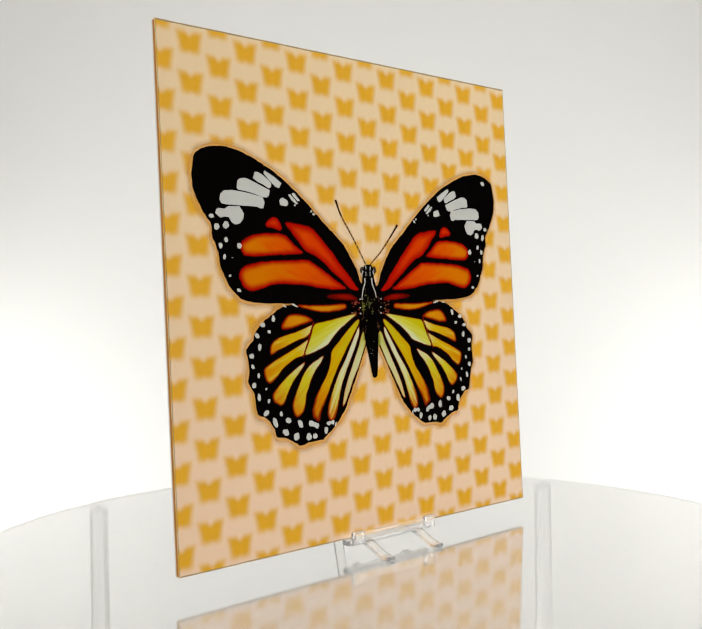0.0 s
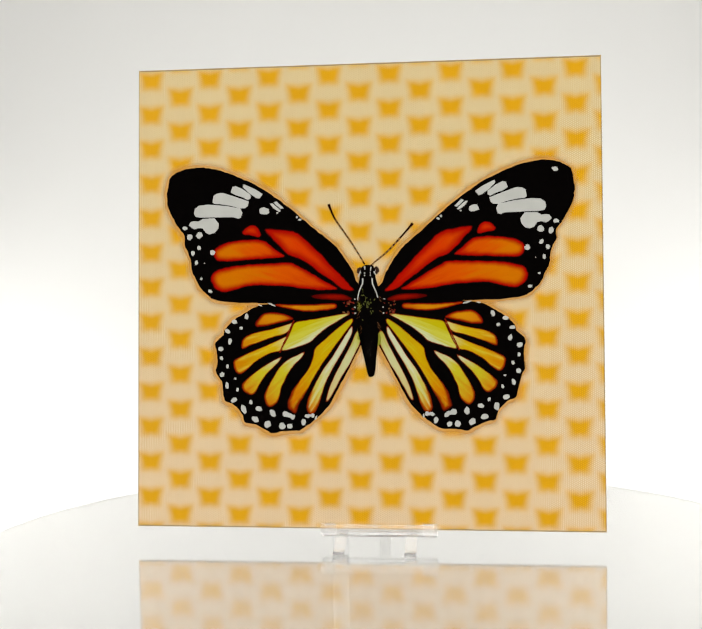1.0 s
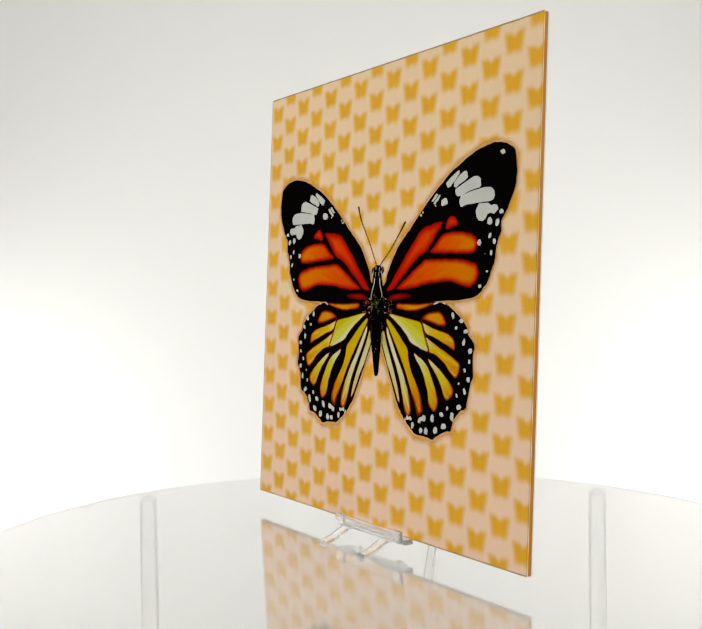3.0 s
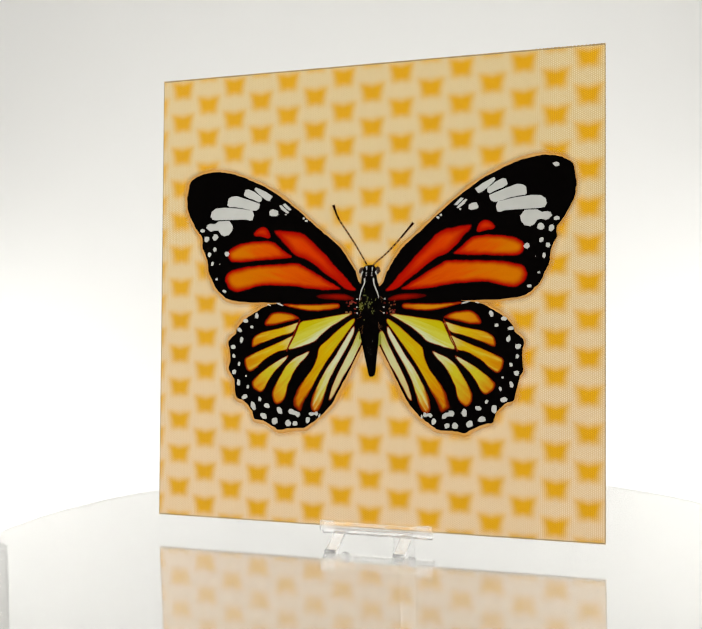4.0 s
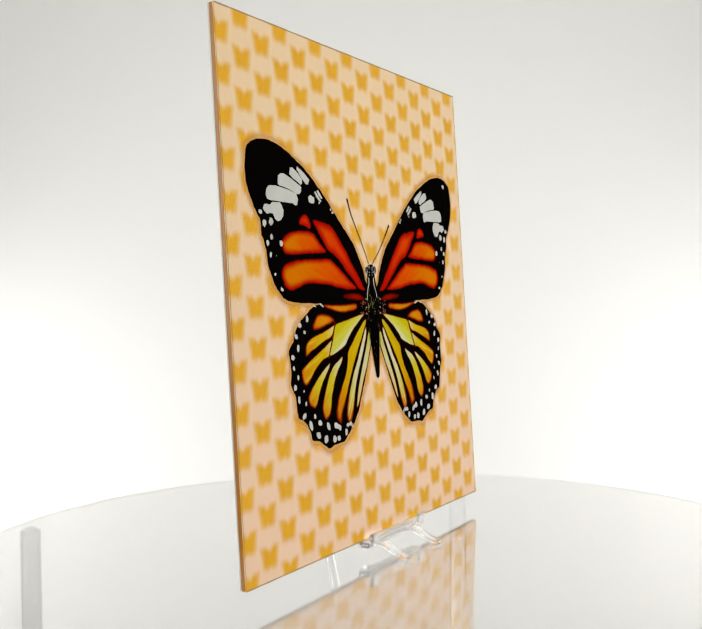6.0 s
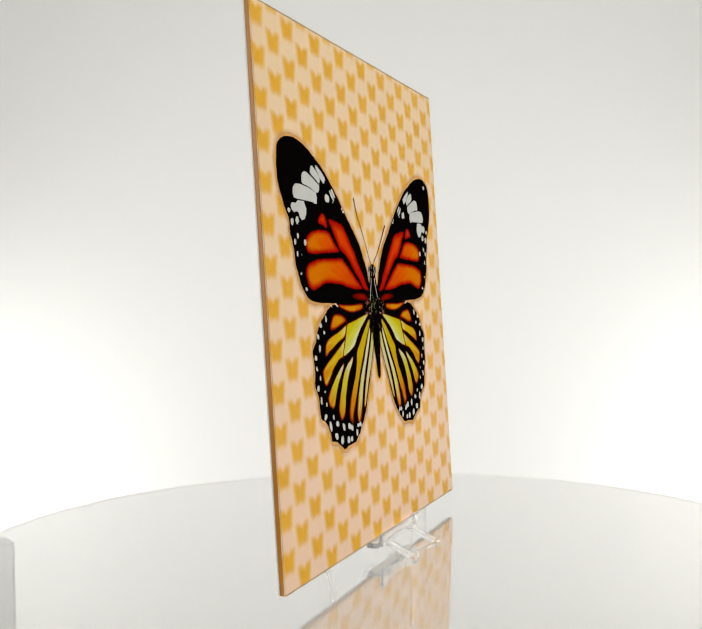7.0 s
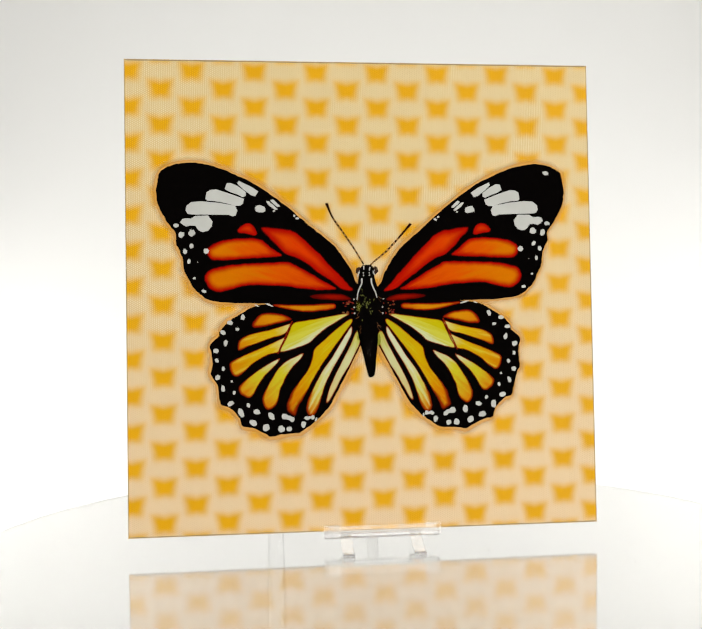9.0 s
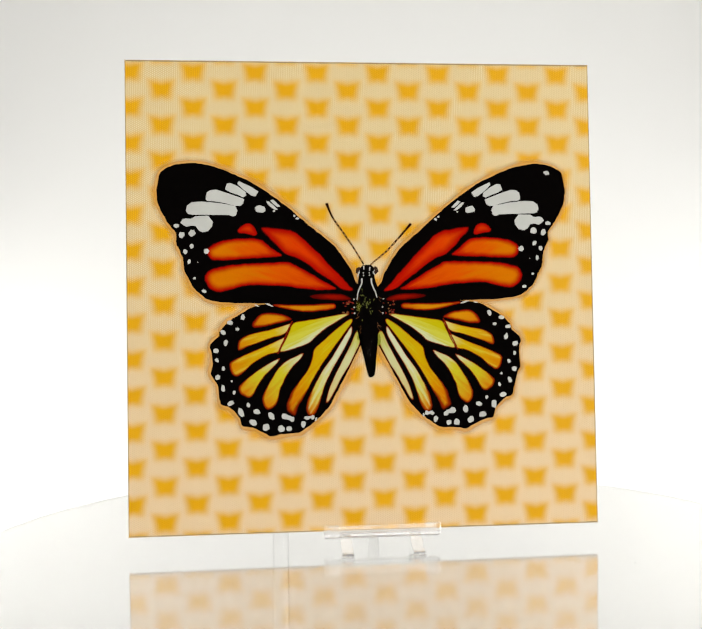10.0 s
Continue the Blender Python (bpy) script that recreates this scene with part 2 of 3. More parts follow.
def lathe(bm, profile, steps=64):
    """A closed turned body from (radius, height) pairs, from the axis to the axis."""
    rings = []
    for r, z in profile:
        if r < 1e-7:
            rings.append([bm.verts.new((0, 0, z))])
        else:
            rings.append([bm.verts.new((r * math.cos(2 * math.pi * i / steps), r * math.sin(2 * math.pi * i / steps), z)) for i in range(steps)])
    for a, b in zip(rings, rings[1:]):
        for i in range(steps):
            j = (i + 1) % steps
            if len(a) == 1:
                bm.faces.new((a[0], b[i], b[j]))
            elif len(b) == 1:
                bm.faces.new((a[i], b[0], a[j]))
            else:
                bm.faces.new((a[i], b[i], b[j], a[j]))
    return bm


def rounded(points, closed=True, steps=4):
    """A smooth curve through the control points (Catmull-Rom)."""
    out, n = [], len(points)
    for i in range(n if closed else n - 1):
        p = [points[(i + k) % n] if closed else points[min(max(i + k, 0), n - 1)] for k in (-1, 0, 1, 2)]
        for s in range(steps):
            t = s / steps
            out.append(tuple(0.5 * (2 * b + (c - a) * t + (2 * a - 5 * b + 4 * c - d) * t * t + (3 * b - a - 3 * c + d) * t ** 3)
                             for a, b, c, d in zip(*p)))
    if not closed:
        out.append(tuple(points[-1]))
    return out


def mirrored(u, v, wide=0.9663):
    """The other side of the butterfly, which is printed very slightly askew."""
    return 3.4 - wide * u + 0.0015 * v, 0.9810 * v - 0.0190 * u + 1.40


def flat(outline, lift, mirror=False, grow=0.0):
    """A printed patch, outline in millimetres on the panel, lift above the sheet in millimetres."""
    pts = [mirrored(u, v, 0.973) if mirror else (u, v) for u, v in outline]
    if grow:
        pts = grown(pts, grow)
    bm = bmesh.new()
    top = [bm.verts.new((u / 1000, -lift / 1000, v / 1000)) for u, v in pts]
    base = [bm.verts.new((u / 1000, -(lift - 0.010) / 1000, v / 1000)) for u, v in pts]
    bm.faces.new(top)
    for i in range(len(pts)):
        bm.faces.new((top[i - 1], top[i], base[i], base[i - 1]))
    bmesh.ops.triangulate(bm, faces=[f for f in bm.faces if len(f.verts) > 4])
    return bm


def grown(pts, grow):
    """The outline moved outwards by that much."""
    area = sum(a[0] * b[1] - b[0] * a[1] for a, b in zip(pts, pts[1:] + pts[:1]))
    sign, n, moved = (1 if area > 0 else -1), len(pts), []
    for i, p in enumerate(pts):
        a, b = pts[i - 1], pts[(i + 1) % n]
        tx, ty = b[0] - a[0], b[1] - a[1]
        size = math.hypot(tx, ty) or 1.0
        moved.append((p[0] + sign * grow * ty / size, p[1] - sign * grow * tx / size))
    return moved


def inked(outline, lift, mirror, soft, hem, across=False):
    """A cell of a wing as a fine flat mesh, with the distance from its rim and from the body on its points.
    soft and hem: how far the dark ink bleeds in, along the sides and at the outer end."""
    ring = np.array(outline)
    ends = np.roll(ring, -1, axis=0)
    step = 0.55
    gx, gy = np.meshgrid(np.arange(ring[:, 0].min(), ring[:, 0].max(), step), np.arange(ring[:, 1].min(), ring[:, 1].max(), step))
    gx[1::2] += step / 2
    pts = np.stack([gx.ravel(), gy.ravel()], 1)
    crosses = (ring[None, :, 1] > pts[:, None, 1]) != (ends[None, :, 1] > pts[:, None, 1])
    rise = ends[:, 1] - ring[:, 1]
    rise = np.where(abs(rise) < 1e-9, 1e-9, rise)
    at = ring[None, :, 0] + (pts[:, None, 1] - ring[None, :, 1]) / rise[None] * (ends[:, 0] - ring[:, 0])[None]
    inside = (crosses & (pts[:, None, 0] < at)).sum(1) % 2 == 1
    pts = pts[inside]
    span = ends - ring
    f = ((pts[:, None] - ring[None]) * span[None]).sum(2) / ((span ** 2).sum(1)[None] + 1e-12)
    near = ring[None] + np.clip(f, 0, 1)[:, :, None] * span[None]
    rim = np.sqrt(((pts[:, None] - near) ** 2).sum(2)).min(1)
    keep = rim > 0.22
    pts, rim = pts[keep], rim[keep]
    every = np.concatenate([ring, pts])
    rim = np.concatenate([np.zeros(len(ring)), rim])
    if across:
        along = every[:, 1] + 0.55 * abs(every[:, 0] - 1.5)
    else:
        along = np.hypot(every[:, 0] - 1.5, every[:, 1] - 95.0)
    along = (along - along.min()) / (along.max() - along.min())
    width = soft + (hem - soft) * np.clip((along - 0.72) / 0.28, 0, 1) * (0 if across else 1)
    n = len(ring)
    out = delaunay_2d_cdt([Vector(p) for p in every], [(i, (i + 1) % n) for i in range(n)], [list(range(n))], 1, 1e-5)
    bm = bmesh.new()
    a_rim, a_along = bm.verts.layers.float.new("rim"), bm.verts.layers.float.new("along")
    verts = []
    for p, source in zip(out[0], out[3]):
        u, v = mirrored(p.x, p.y) if mirror else (p.x, p.y)
        vert = bm.verts.new((u / 1000, -lift / 1000, v / 1000))
        k = source[0] if source else 0
        vert[a_rim], vert[a_along] = rim[k] / width[k], along[k]
        verts.append(vert)
    for face in out[2]:
        bm.faces.new([verts[k] for k in face])
    bmesh.ops.recalc_face_normals(bm, faces=bm.faces[:])
    return bm


def ribbon(points, width, taper=1.0):
    """A thin band along a line, as an outline."""
    left, right, n = [], [], len(points)
    for i, p in enumerate(points):
        a, b = points[max(i - 1, 0)], points[min(i + 1, n - 1)]
        tx, ty = b[0] - a[0], b[1] - a[1]
        size = math.hypot(tx, ty) or 1.0
        w = width * (1 + (taper - 1) * i / (n - 1)) / 2
        left.append((p[0] - ty / size * w, p[1] + tx / size * w))
        right.append((p[0] + ty / size * w, p[1] - tx / size * w))
    return left + right[::-1]


# ---- the tent ----
def build_tent():
    floor_z, table_z, back, side, top, front = -0.72, -0.16, 0.72, 1.0, 0.9, -1.1
    bm = bmesh.new()
    bend, start = 0.12, 0.40
    line = [(start, floor_z + 0.001)]
    line += [(back - bend + bend * math.sin(a), floor_z + 0.001 + bend - bend * math.cos(a)) for a in [math.pi / 2 * i / 16 for i in range(17)]]
    line += [(back, top)]
    rows = [[bm.verts.new((x, y, z)) for y, z in line] for x in (-side, side)]
    for i in range(len(line) - 1):
        bm.faces.new((rows[0][i], rows[1][i], rows[1][i + 1], rows[0][i + 1]))
    sweep = part("backdrop", bm, M_FABRIC, smooth=True)
    tagged(sweep, "seamless white fabric backdrop that curves down to the floor", "backdrop", kind="structure")
    tagged(part("floor", block(bmesh.new(), (2 * side, back - front, 0.02), (0, (front + back) / 2, floor_z - 0.010)), M_FLOOR),
           "matt grey floor of the room", "floor", kind="structure")
    table = tagged(new("table"), "pale grey matt table that carries the clear stand", "table")
    part("tabletop", block(bmesh.new(), (1.1, 0.95, 0.025), (0, -0.165, table_z - 0.0125), 0.003), M_TABLE, table)
    for x in (-0.5, 0.5):
        for y in (-0.59, 0.26):
            part("leg", block(bmesh.new(), (0.04, 0.04, table_z - 0.025 - floor_z), (x, y, (table_z - 0.025 + floor_z) / 2), 0.003), M_TABLE, table)
    for name, size, centre in (("wall_west", (0.01, back - front, top - floor_z), (-side - 0.008, (front + back) / 2, (top + floor_z) / 2)),
                               ("wall_east", (0.01, back - front, top - floor_z), (side + 0.008, (front + back) / 2, (top + floor_z) / 2)),
                               ("wall_south", (2 * side, 0.01, top - floor_z), (0, front - 0.008, (top + floor_z) / 2))):
        dark = name == "wall_south"
        tagged(part(name, block(bmesh.new(), size, centre), M_ROOM if dark else M_FABRIC),
               "pale grey room wall" if dark else "white fabric wall of the light tent", "wall", kind="structure")
    tagged(part("ceiling", block(bmesh.new(), (2 * side, back - front, 0.01), (0, (front + back) / 2, top + 0.008)), M_FABRIC),
           "white fabric top of the light tent", "ceiling", kind="structure")


build_tent()


# ---- the stand ----
ROD_RING, ROD_RADIUS, DISC_RADIUS, DISC_THICK = 0.1734, 0.0047, 0.180, 0.003


def build_stand():
    stand = tagged(new("display_stand"), "clear round acrylic stand with four rod legs", "display stand")
    r, t, b = DISC_RADIUS, DISC_THICK, 0.0004
    disc = part("disc", lathe(bmesh.new(), [(0, 0), (r - b, 0), (r, -b), (r, -t + b), (r - b, -t), (0, -t)], 256), M_DISC, stand, "polished clear acrylic disc")
    disc.visible_shadow = False
    disc.data.materials.append(M_RIM)
    for face in disc.data.polygons:
        face.material_index = 1 if abs(face.normal.z) < 0.9 else 0
    for k in range(4):
        a = radians(103.3 + 90 * k)
        rr, h = ROD_RADIUS, 0.1566
        profile = [(0, 0), (0.0014, -0.0002), (0.0029, -0.0010), (0.0036, -0.0019), (rr - 0.0003, -0.0022), (rr, -0.0026), (rr, -h + 0.0005), (rr - 0.0005, -h), (0, -h)]
        rod = part("leg", lathe(bmesh.new(), profile, 48), M_ROD, stand, "clear acrylic rod with a domed end", True)
        rod.matrix_basis = pose(ROD_RING * math.cos(a), ROD_RING * math.sin(a), -DISC_THICK - 0.0004)
        rod.visible_shadow = False
        ring = part("ring", lathe(bmesh.new(), [(rr - 0.0008, -0.0018), (rr - 0.0001, -0.0019), (rr + 0.0001, -0.0024), (rr - 0.0001, -0.0027), (rr - 0.0008, -0.0024)], 40), M_GLUE, rod, "thin grey ring of glue")
        ring.matrix_basis = pose(0, 0, 0)
        screw = part("screw", lathe(bmesh.new(), [(0, 0.0003), (0.0012, 0.0002), (0.0021, -0.0003), (0.0020, -0.0005), (0, -0.0002)], 24), M_SCREW, rod, "small dull steel screw end")
        screw.matrix_basis = pose(0, 0, 0)
    return stand


# ---- the easel ----
def strip(bm, line, x, width, thick):
    """A bent strip of that width along a line of (y, z)."""
    n, rings = len(line), []
    for i, p in enumerate(line):
        a, b = line[max(i - 1, 0)], line[min(i + 1, n - 1)]
        ty, tz = b[0] - a[0], b[1] - a[1]
        size = math.hypot(ty, tz)
        ny, nz = -tz / size * thick / 2, ty / size * thick / 2
        rings.append([bm.verts.new(q) for q in ((x - width / 2, p[0] + ny, p[1] + nz), (x + width / 2, p[0] + ny, p[1] + nz),
                                                (x + width / 2, p[0] - ny, p[1] - nz), (x - width / 2, p[0] - ny, p[1] - nz))])
    for a, b in zip(rings, rings[1:]):
        for i in range(4):
            bm.faces.new((a[i], a[(i + 1) % 4], b[(i + 1) % 4], b[i]))
    bm.faces.new(rings[0]), bm.faces.new(rings[-1][::-1])
    return bm


def build_easel():
    """Its space: x along the panel, front towards -y, the disc at z = 0."""
    easel = tagged(new("display_easel"), "small clear moulded acrylic easel under the panel", "easel")
    parts = []
    bm = block(bmesh.new(), (0.049, 0.0050, 0.0022), (0, -0.0005, 0.0058), 0.0006)
    parts.append(part("ledge", bm, M_EASEL, easel))
    parts.append(part("front_rail", block(bmesh.new(), (0.046, 0.0008, 0.0042), (0, -0.0036, 0.0080), 0.0003), M_EASEL, easel))
    for x in (-0.0215, 0.0215):
        bm = block(bmesh.new(), (0.0065, 0.0016, 0.0050), (x, -0.0042, 0.0083), 0.0005)
        parts.append(part("front_lip", bm, M_EASEL, easel))
    for x in (-0.0157, 0.0138):
        line = rounded([(0.001, 0.0056), (-0.0040, 0.0056), (-0.0075, 0.0042), (-0.0120, 0.0019), (-0.0150, 0.0009), (-0.0168, 0.0009)], False, 5)
        parts.append(part("foot", strip(bmesh.new(), line, x, 0.0048, 0.0014), M_EASEL, easel))
        line = rounded([(0.0025, 0.0046), (0.006, 0.010), (0.0095, 0.035), (0.0135, 0.070)], False, 5)
        parts.append(part("back_arm", strip(bmesh.new(), line, x, 0.0030, 0.0012), M_EASEL, easel))
    line = rounded([(0.0160, 0.069), (0.022, 0.045), (0.031, 0.0013)], False, 5)
    parts.append(part("back_leg", strip(bmesh.new(), line, 0.0, 0.005, 0.0011), M_EASEL, easel))
    parts.append(part("cross_bar", block(bmesh.new(), (0.0340, 0.0020, 0.010), (0, 0.0158, 0.066), 0.0005), M_EASEL, easel))
    for p in parts:
        p.visible_shadow = False
    return easel


# ---- the panel ----

# Outlines of one side of the printed butterfly, in millimetres on the panel.
FOREWING = [(0.5, 102.5), (-3.3, 104.8), (-5.5, 110.0), (-8.3, 114.8), (-11.2, 118.7), (-14.0, 121.9), (-18.7, 125.8), (-23.4, 129.6), (-27.2, 132.9), (-31.9, 137.1), (-36.6, 140.6), (-42.2, 144.6), (-47.8, 148.2), (-51.6, 149.9), (-57.2, 152.4), (-62.8, 154.5), (-68.4, 155.8), (-73.1, 156.3), (-77.8, 155.8), (-81.5, 154.8), (-84.1, 153.3), (-85.9, 151.7), (-86.5, 149.0), (-87.2, 144.8), (-87.0, 141.2), (-86.4, 138.2), (-84.6, 134.5), (-82.7, 130.9), (-80.8, 128.5), (-78.9, 125.5), (-79.3, 122.5), (-77.6, 118.8), (-76.4, 115.2), (-76.2, 111.6), (-74.2, 107.4), (-72.4, 103.7), (-69.4, 100.7), (-66.4, 98.5), (-60.5, 97.2), (-48.5, 96.8), (-35.2, 96.8), (-20.6, 96.6), (-5.9, 97.3), (0.5, 97.0)]
HINDWING = [(0.5,98.0), (-13.6,98.0), (-22.2,98.0), (-32.3,97.6), (-39.1,96.8), (-46.7,95.5), (-51.7,93.0), (-55.9,90.5), (-58.9,88.1), (-61.4,85.2), (-61.9,83.1), (-65.2,80.2), (-65.7,78.1), (-64.5,75.2), (-64.7,70.6), (-65.4,67.7), (-65.0,66.0), (-63.0,63.4), (-62.2,59.7), (-61.5,54.6), (-58.2,53.3), (-54.9,50.3), (-53.3,47.7), (-52.5,45.2), (-48.3,44.3), (-43.3,42.0), (-40.4,40.5), (-36.6,41.4), (-29.9,41.7), (-27.8,42.4), (-23.1,45.7), (-19.6,48.5), (-15.3,53.5), (-12.6,58.5), (-10.0,63.5), (-6.4,70.2), (-2.9,76.9), (-1.3,80.3), (-0.9,91.4)]
FORE_CELLS = {
    'lower': [(-67.6, 106.6), (-67.1, 109.2), (-65.2, 111.1), (-60.1, 112.5), (-53.9, 113.3), (-48.1, 113.6), (-40.7, 113.9), (-33.1, 114.1), (-30.3, 113.1), (-25.6, 110.6), (-19.9, 107.3), (-14.2, 104.0), (-12.0, 102.4), (-18.1, 102.1), (-23.8, 102.4), (-29.5, 103.2), (-35.2, 104.0), (-40.8, 104.2), (-46.5, 104.5), (-52.0, 104.0), (-57.8, 102.3), (-62.5, 101.8), (-66.0, 103.4)],
    'middle': [(-66.6, 118.6), (-65.8, 120.7), (-63.2, 122.2), (-58.8, 123.5), (-53.8, 124.1), (-48.1, 124.2), (-44.4, 123.8), (-42.1, 122.5), (-39.7, 120.4), (-36.9, 118.3), (-35.0, 116.9), (-37.3, 116.4), (-42.6, 116.0), (-48.2, 115.7), (-53.9, 115.3), (-59.5, 115.0), (-63.6, 115.0), (-65.7, 116.2)],
    'upper': [(-43.7, 128.8), (-40.5, 129.1), (-35.8, 128.3), (-31.4, 127.6), (-27.7, 125.6), (-23.5, 121.6), (-18.8, 117.2), (-14.1, 112.0), (-10.4, 108.1), (-6.6, 103.9), (-4.7, 101.8), (-7.6, 101.8), (-11.4, 103.4), (-15.2, 106.3), (-19.9, 109.6), (-23.7, 112.6), (-28.4, 115.5), (-33.1, 117.3), (-36.5, 120.2), (-40.6, 124.6), (-43.0, 126.9)],
    'small': [(-53.9, 127.7), (-51.8, 129.7), (-49.0, 130.5), (-46.7, 129.2), (-45.5, 126.1), (-47.0, 125.4), (-50.0, 126.3), (-52.8, 126.5)],
    'base': [(-23.8, 99.3), (-20.0, 100.2), (-14.3, 100.4), (-9.5, 99.9), (-5.7, 98.0), (-9.6, 97.6), (-14.3, 97.9), (-20.1, 98.3)],
}
FORE_PATCHES = {
    'long': [(-75.0, 136.1), (-74.6, 138.0), (-72.7, 139.5), (-68.6, 139.8), (-61.1, 139.1), (-54.5, 137.9), (-53.6, 136.0), (-54.4, 133.9), (-55.5, 133.6), (-57.4, 134.3), (-63.0, 134.3), (-72.4, 134.4), (-74.2, 134.7)],
    'second': [(-66.7, 140.8), (-66.3, 143.6), (-64.8, 144.6), (-62.4, 144.8), (-57.3, 143.2), (-50.7, 140.8), (-51.3, 138.9), (-52.5, 138.1), (-54.5, 138.1), (-59.2, 139.4), (-63.0, 140.0), (-65.8, 140.2)],
    'third': [(-58.6, 145.1), (-57.8, 147.4), (-56.3, 147.6), (-53.5, 146.3), (-50.0, 143.8), (-50.0, 142.3), (-51.1, 141.7), (-53.5, 142.9), (-56.4, 143.8)],
    'fourth': [(-53.3, 147.4), (-52.9, 148.4), (-51.6, 147.8), (-47.9, 146.1), (-44.7, 144.0), (-46.0, 142.1), (-47.5, 142.5), (-50.7, 144.8)],
    'double': [(-77.3, 131.0), (-76.5, 132.3), (-75.2, 132.7), (-73.0, 132.5), (-71.1, 133.6), (-65.9, 133.8), (-64.0, 131.3), (-64.4, 129.4), (-65.9, 127.5), (-68.2, 127.0), (-69.8, 127.7), (-71.1, 129.6), (-73.0, 129.8), (-74.9, 129.3), (-76.2, 130.0)],
    'bar': [(-41.3, 139.8), (-40.4, 139.8), (-38.1, 137.9), (-36.6, 136.4), (-37.4, 136.2), (-40.0, 137.9)],
    'thin_bar': [(-39.6, 140.2), (-38.5, 140.6), (-37.0, 139.2), (-35.5, 137.7), (-36.6, 137.5), (-38.5, 139.0)],
}
HIND_CELLS = {
    'strip': [(-39.4, 95.9), (-35.3, 96.0), (-29.6, 95.8), (-22.0, 95.9), (-14.4, 96.2), (-12.5, 95.4), (-13.4, 94.1), (-18.2, 93.4), (-23.9, 92.9), (-29.6, 93.5), (-35.3, 94.7)],
    'top': [(-48.0, 87.7), (-46.7, 90.1), (-44.8, 91.8), (-42.5, 92.5), (-39.1, 92.5), (-35.3, 91.9), (-31.2, 89.9), (-33.5, 89.0), (-37.3, 88.1), (-41.1, 87.2), (-44.8, 86.5), (-47.3, 86.5)],
    'side': [(-54.3, 77.4), (-53.7, 80.8), (-51.5, 82.6), (-47.7, 83.9), (-41.1, 85.3), (-35.4, 86.9), (-31.6, 88.0), (-32.6, 85.6), (-35.1, 83.3), (-39.2, 82.3), (-44.9, 80.4), (-49.6, 78.6), (-52.8, 77.0)],
    'outer': [(-57.8, 70.3), (-57.2, 72.2), (-54.4, 73.6), (-48.7, 76.0), (-43.1, 78.3), (-38.3, 80.4), (-33.9, 82.4), (-34.7, 80.1), (-35.9, 78.0), (-37.1, 76.0), (-41.2, 75.1), (-45.6, 72.9), (-48.8, 70.7), (-51.6, 67.9), (-54.5, 65.9), (-56.7, 66.9)],
    'discal': [(-36.5, 76.2), (-34.7, 79.9), (-32.6, 84.2), (-30.7, 88.0), (-25.9, 89.1), (-20.2, 90.0), (-14.4, 91.0), (-8.7, 91.9), (-6.8, 91.7), (-9.7, 90.0), (-13.5, 87.8), (-17.4, 85.4), (-21.2, 82.2), (-24.1, 79.6), (-28.9, 77.9), (-32.7, 76.7)],
    'third': [(-54.0, 61.4), (-52.6, 63.2), (-48.9, 66.0), (-46.0, 68.2), (-41.3, 71.1), (-38.0, 72.8), (-36.5, 73.3), (-37.9, 71.1), (-40.4, 68.7), (-43.2, 65.9), (-46.1, 61.8), (-47.6, 58.8), (-49.3, 57.0), (-51.4, 57.4), (-53.4, 58.9)],
    'fourth': [(-44.3, 56.5), (-42.9, 59.7), (-40.4, 64.0), (-37.5, 68.6), (-35.2, 71.0), (-32.8, 72.7), (-29.9, 74.0), (-26.5, 75.4), (-28.0, 72.8), (-30.9, 70.0), (-33.8, 66.1), (-35.3, 62.9), (-36.7, 60.1), (-37.7, 55.4), (-39.2, 53.0), (-41.9, 51.7), (-43.8, 53.7)],
    'fifth': [(-5.5, 89.6), (-7.8, 88.8), (-13.6, 84.4), (-18.4, 80.1), (-21.9, 76.9), (-22.7, 73.1), (-24.7, 68.4), (-27.8, 64.1), (-30.5, 60.9), (-32.4, 58.1), (-33.6, 55.3), (-34.4, 51.6), (-32.5, 49.7), (-30.3, 48.7), (-29.3, 50.9), (-27.9, 54.3), (-25.4, 59.0), (-23.0, 63.6), (-19.3, 69.6), (-15.6, 74.9), (-11.7, 80.0), (-7.8, 85.2), (-5.9, 87.7)],
    'sixth': [(-5.9, 86.5), (-8.8, 82.4), (-11.8, 77.7), (-14.7, 73.0), (-18.2, 68.3), (-20.9, 63.6), (-23.1, 59.5), (-24.9, 55.7), (-25.9, 50.8), (-24.2, 48.5), (-22.3, 49.2), (-20.4, 52.2), (-19.1, 56.9), (-17.2, 62.6), (-13.8, 69.2), (-9.9, 75.7), (-7.0, 81.0), (-5.8, 83.9)],
    'inner': [(-4.4, 83.3), (-6.0, 79.5), (-9.0, 73.8), (-11.5, 69.1), (-13.9, 64.4), (-15.9, 59.7), (-17.3, 54.4), (-15.9, 55.0), (-13.0, 60.0), (-10.1, 65.3), (-7.1, 70.0), (-4.2, 75.6), (-2.4, 79.4), (-2.1, 83.2), (-3.1, 84.6)],
}
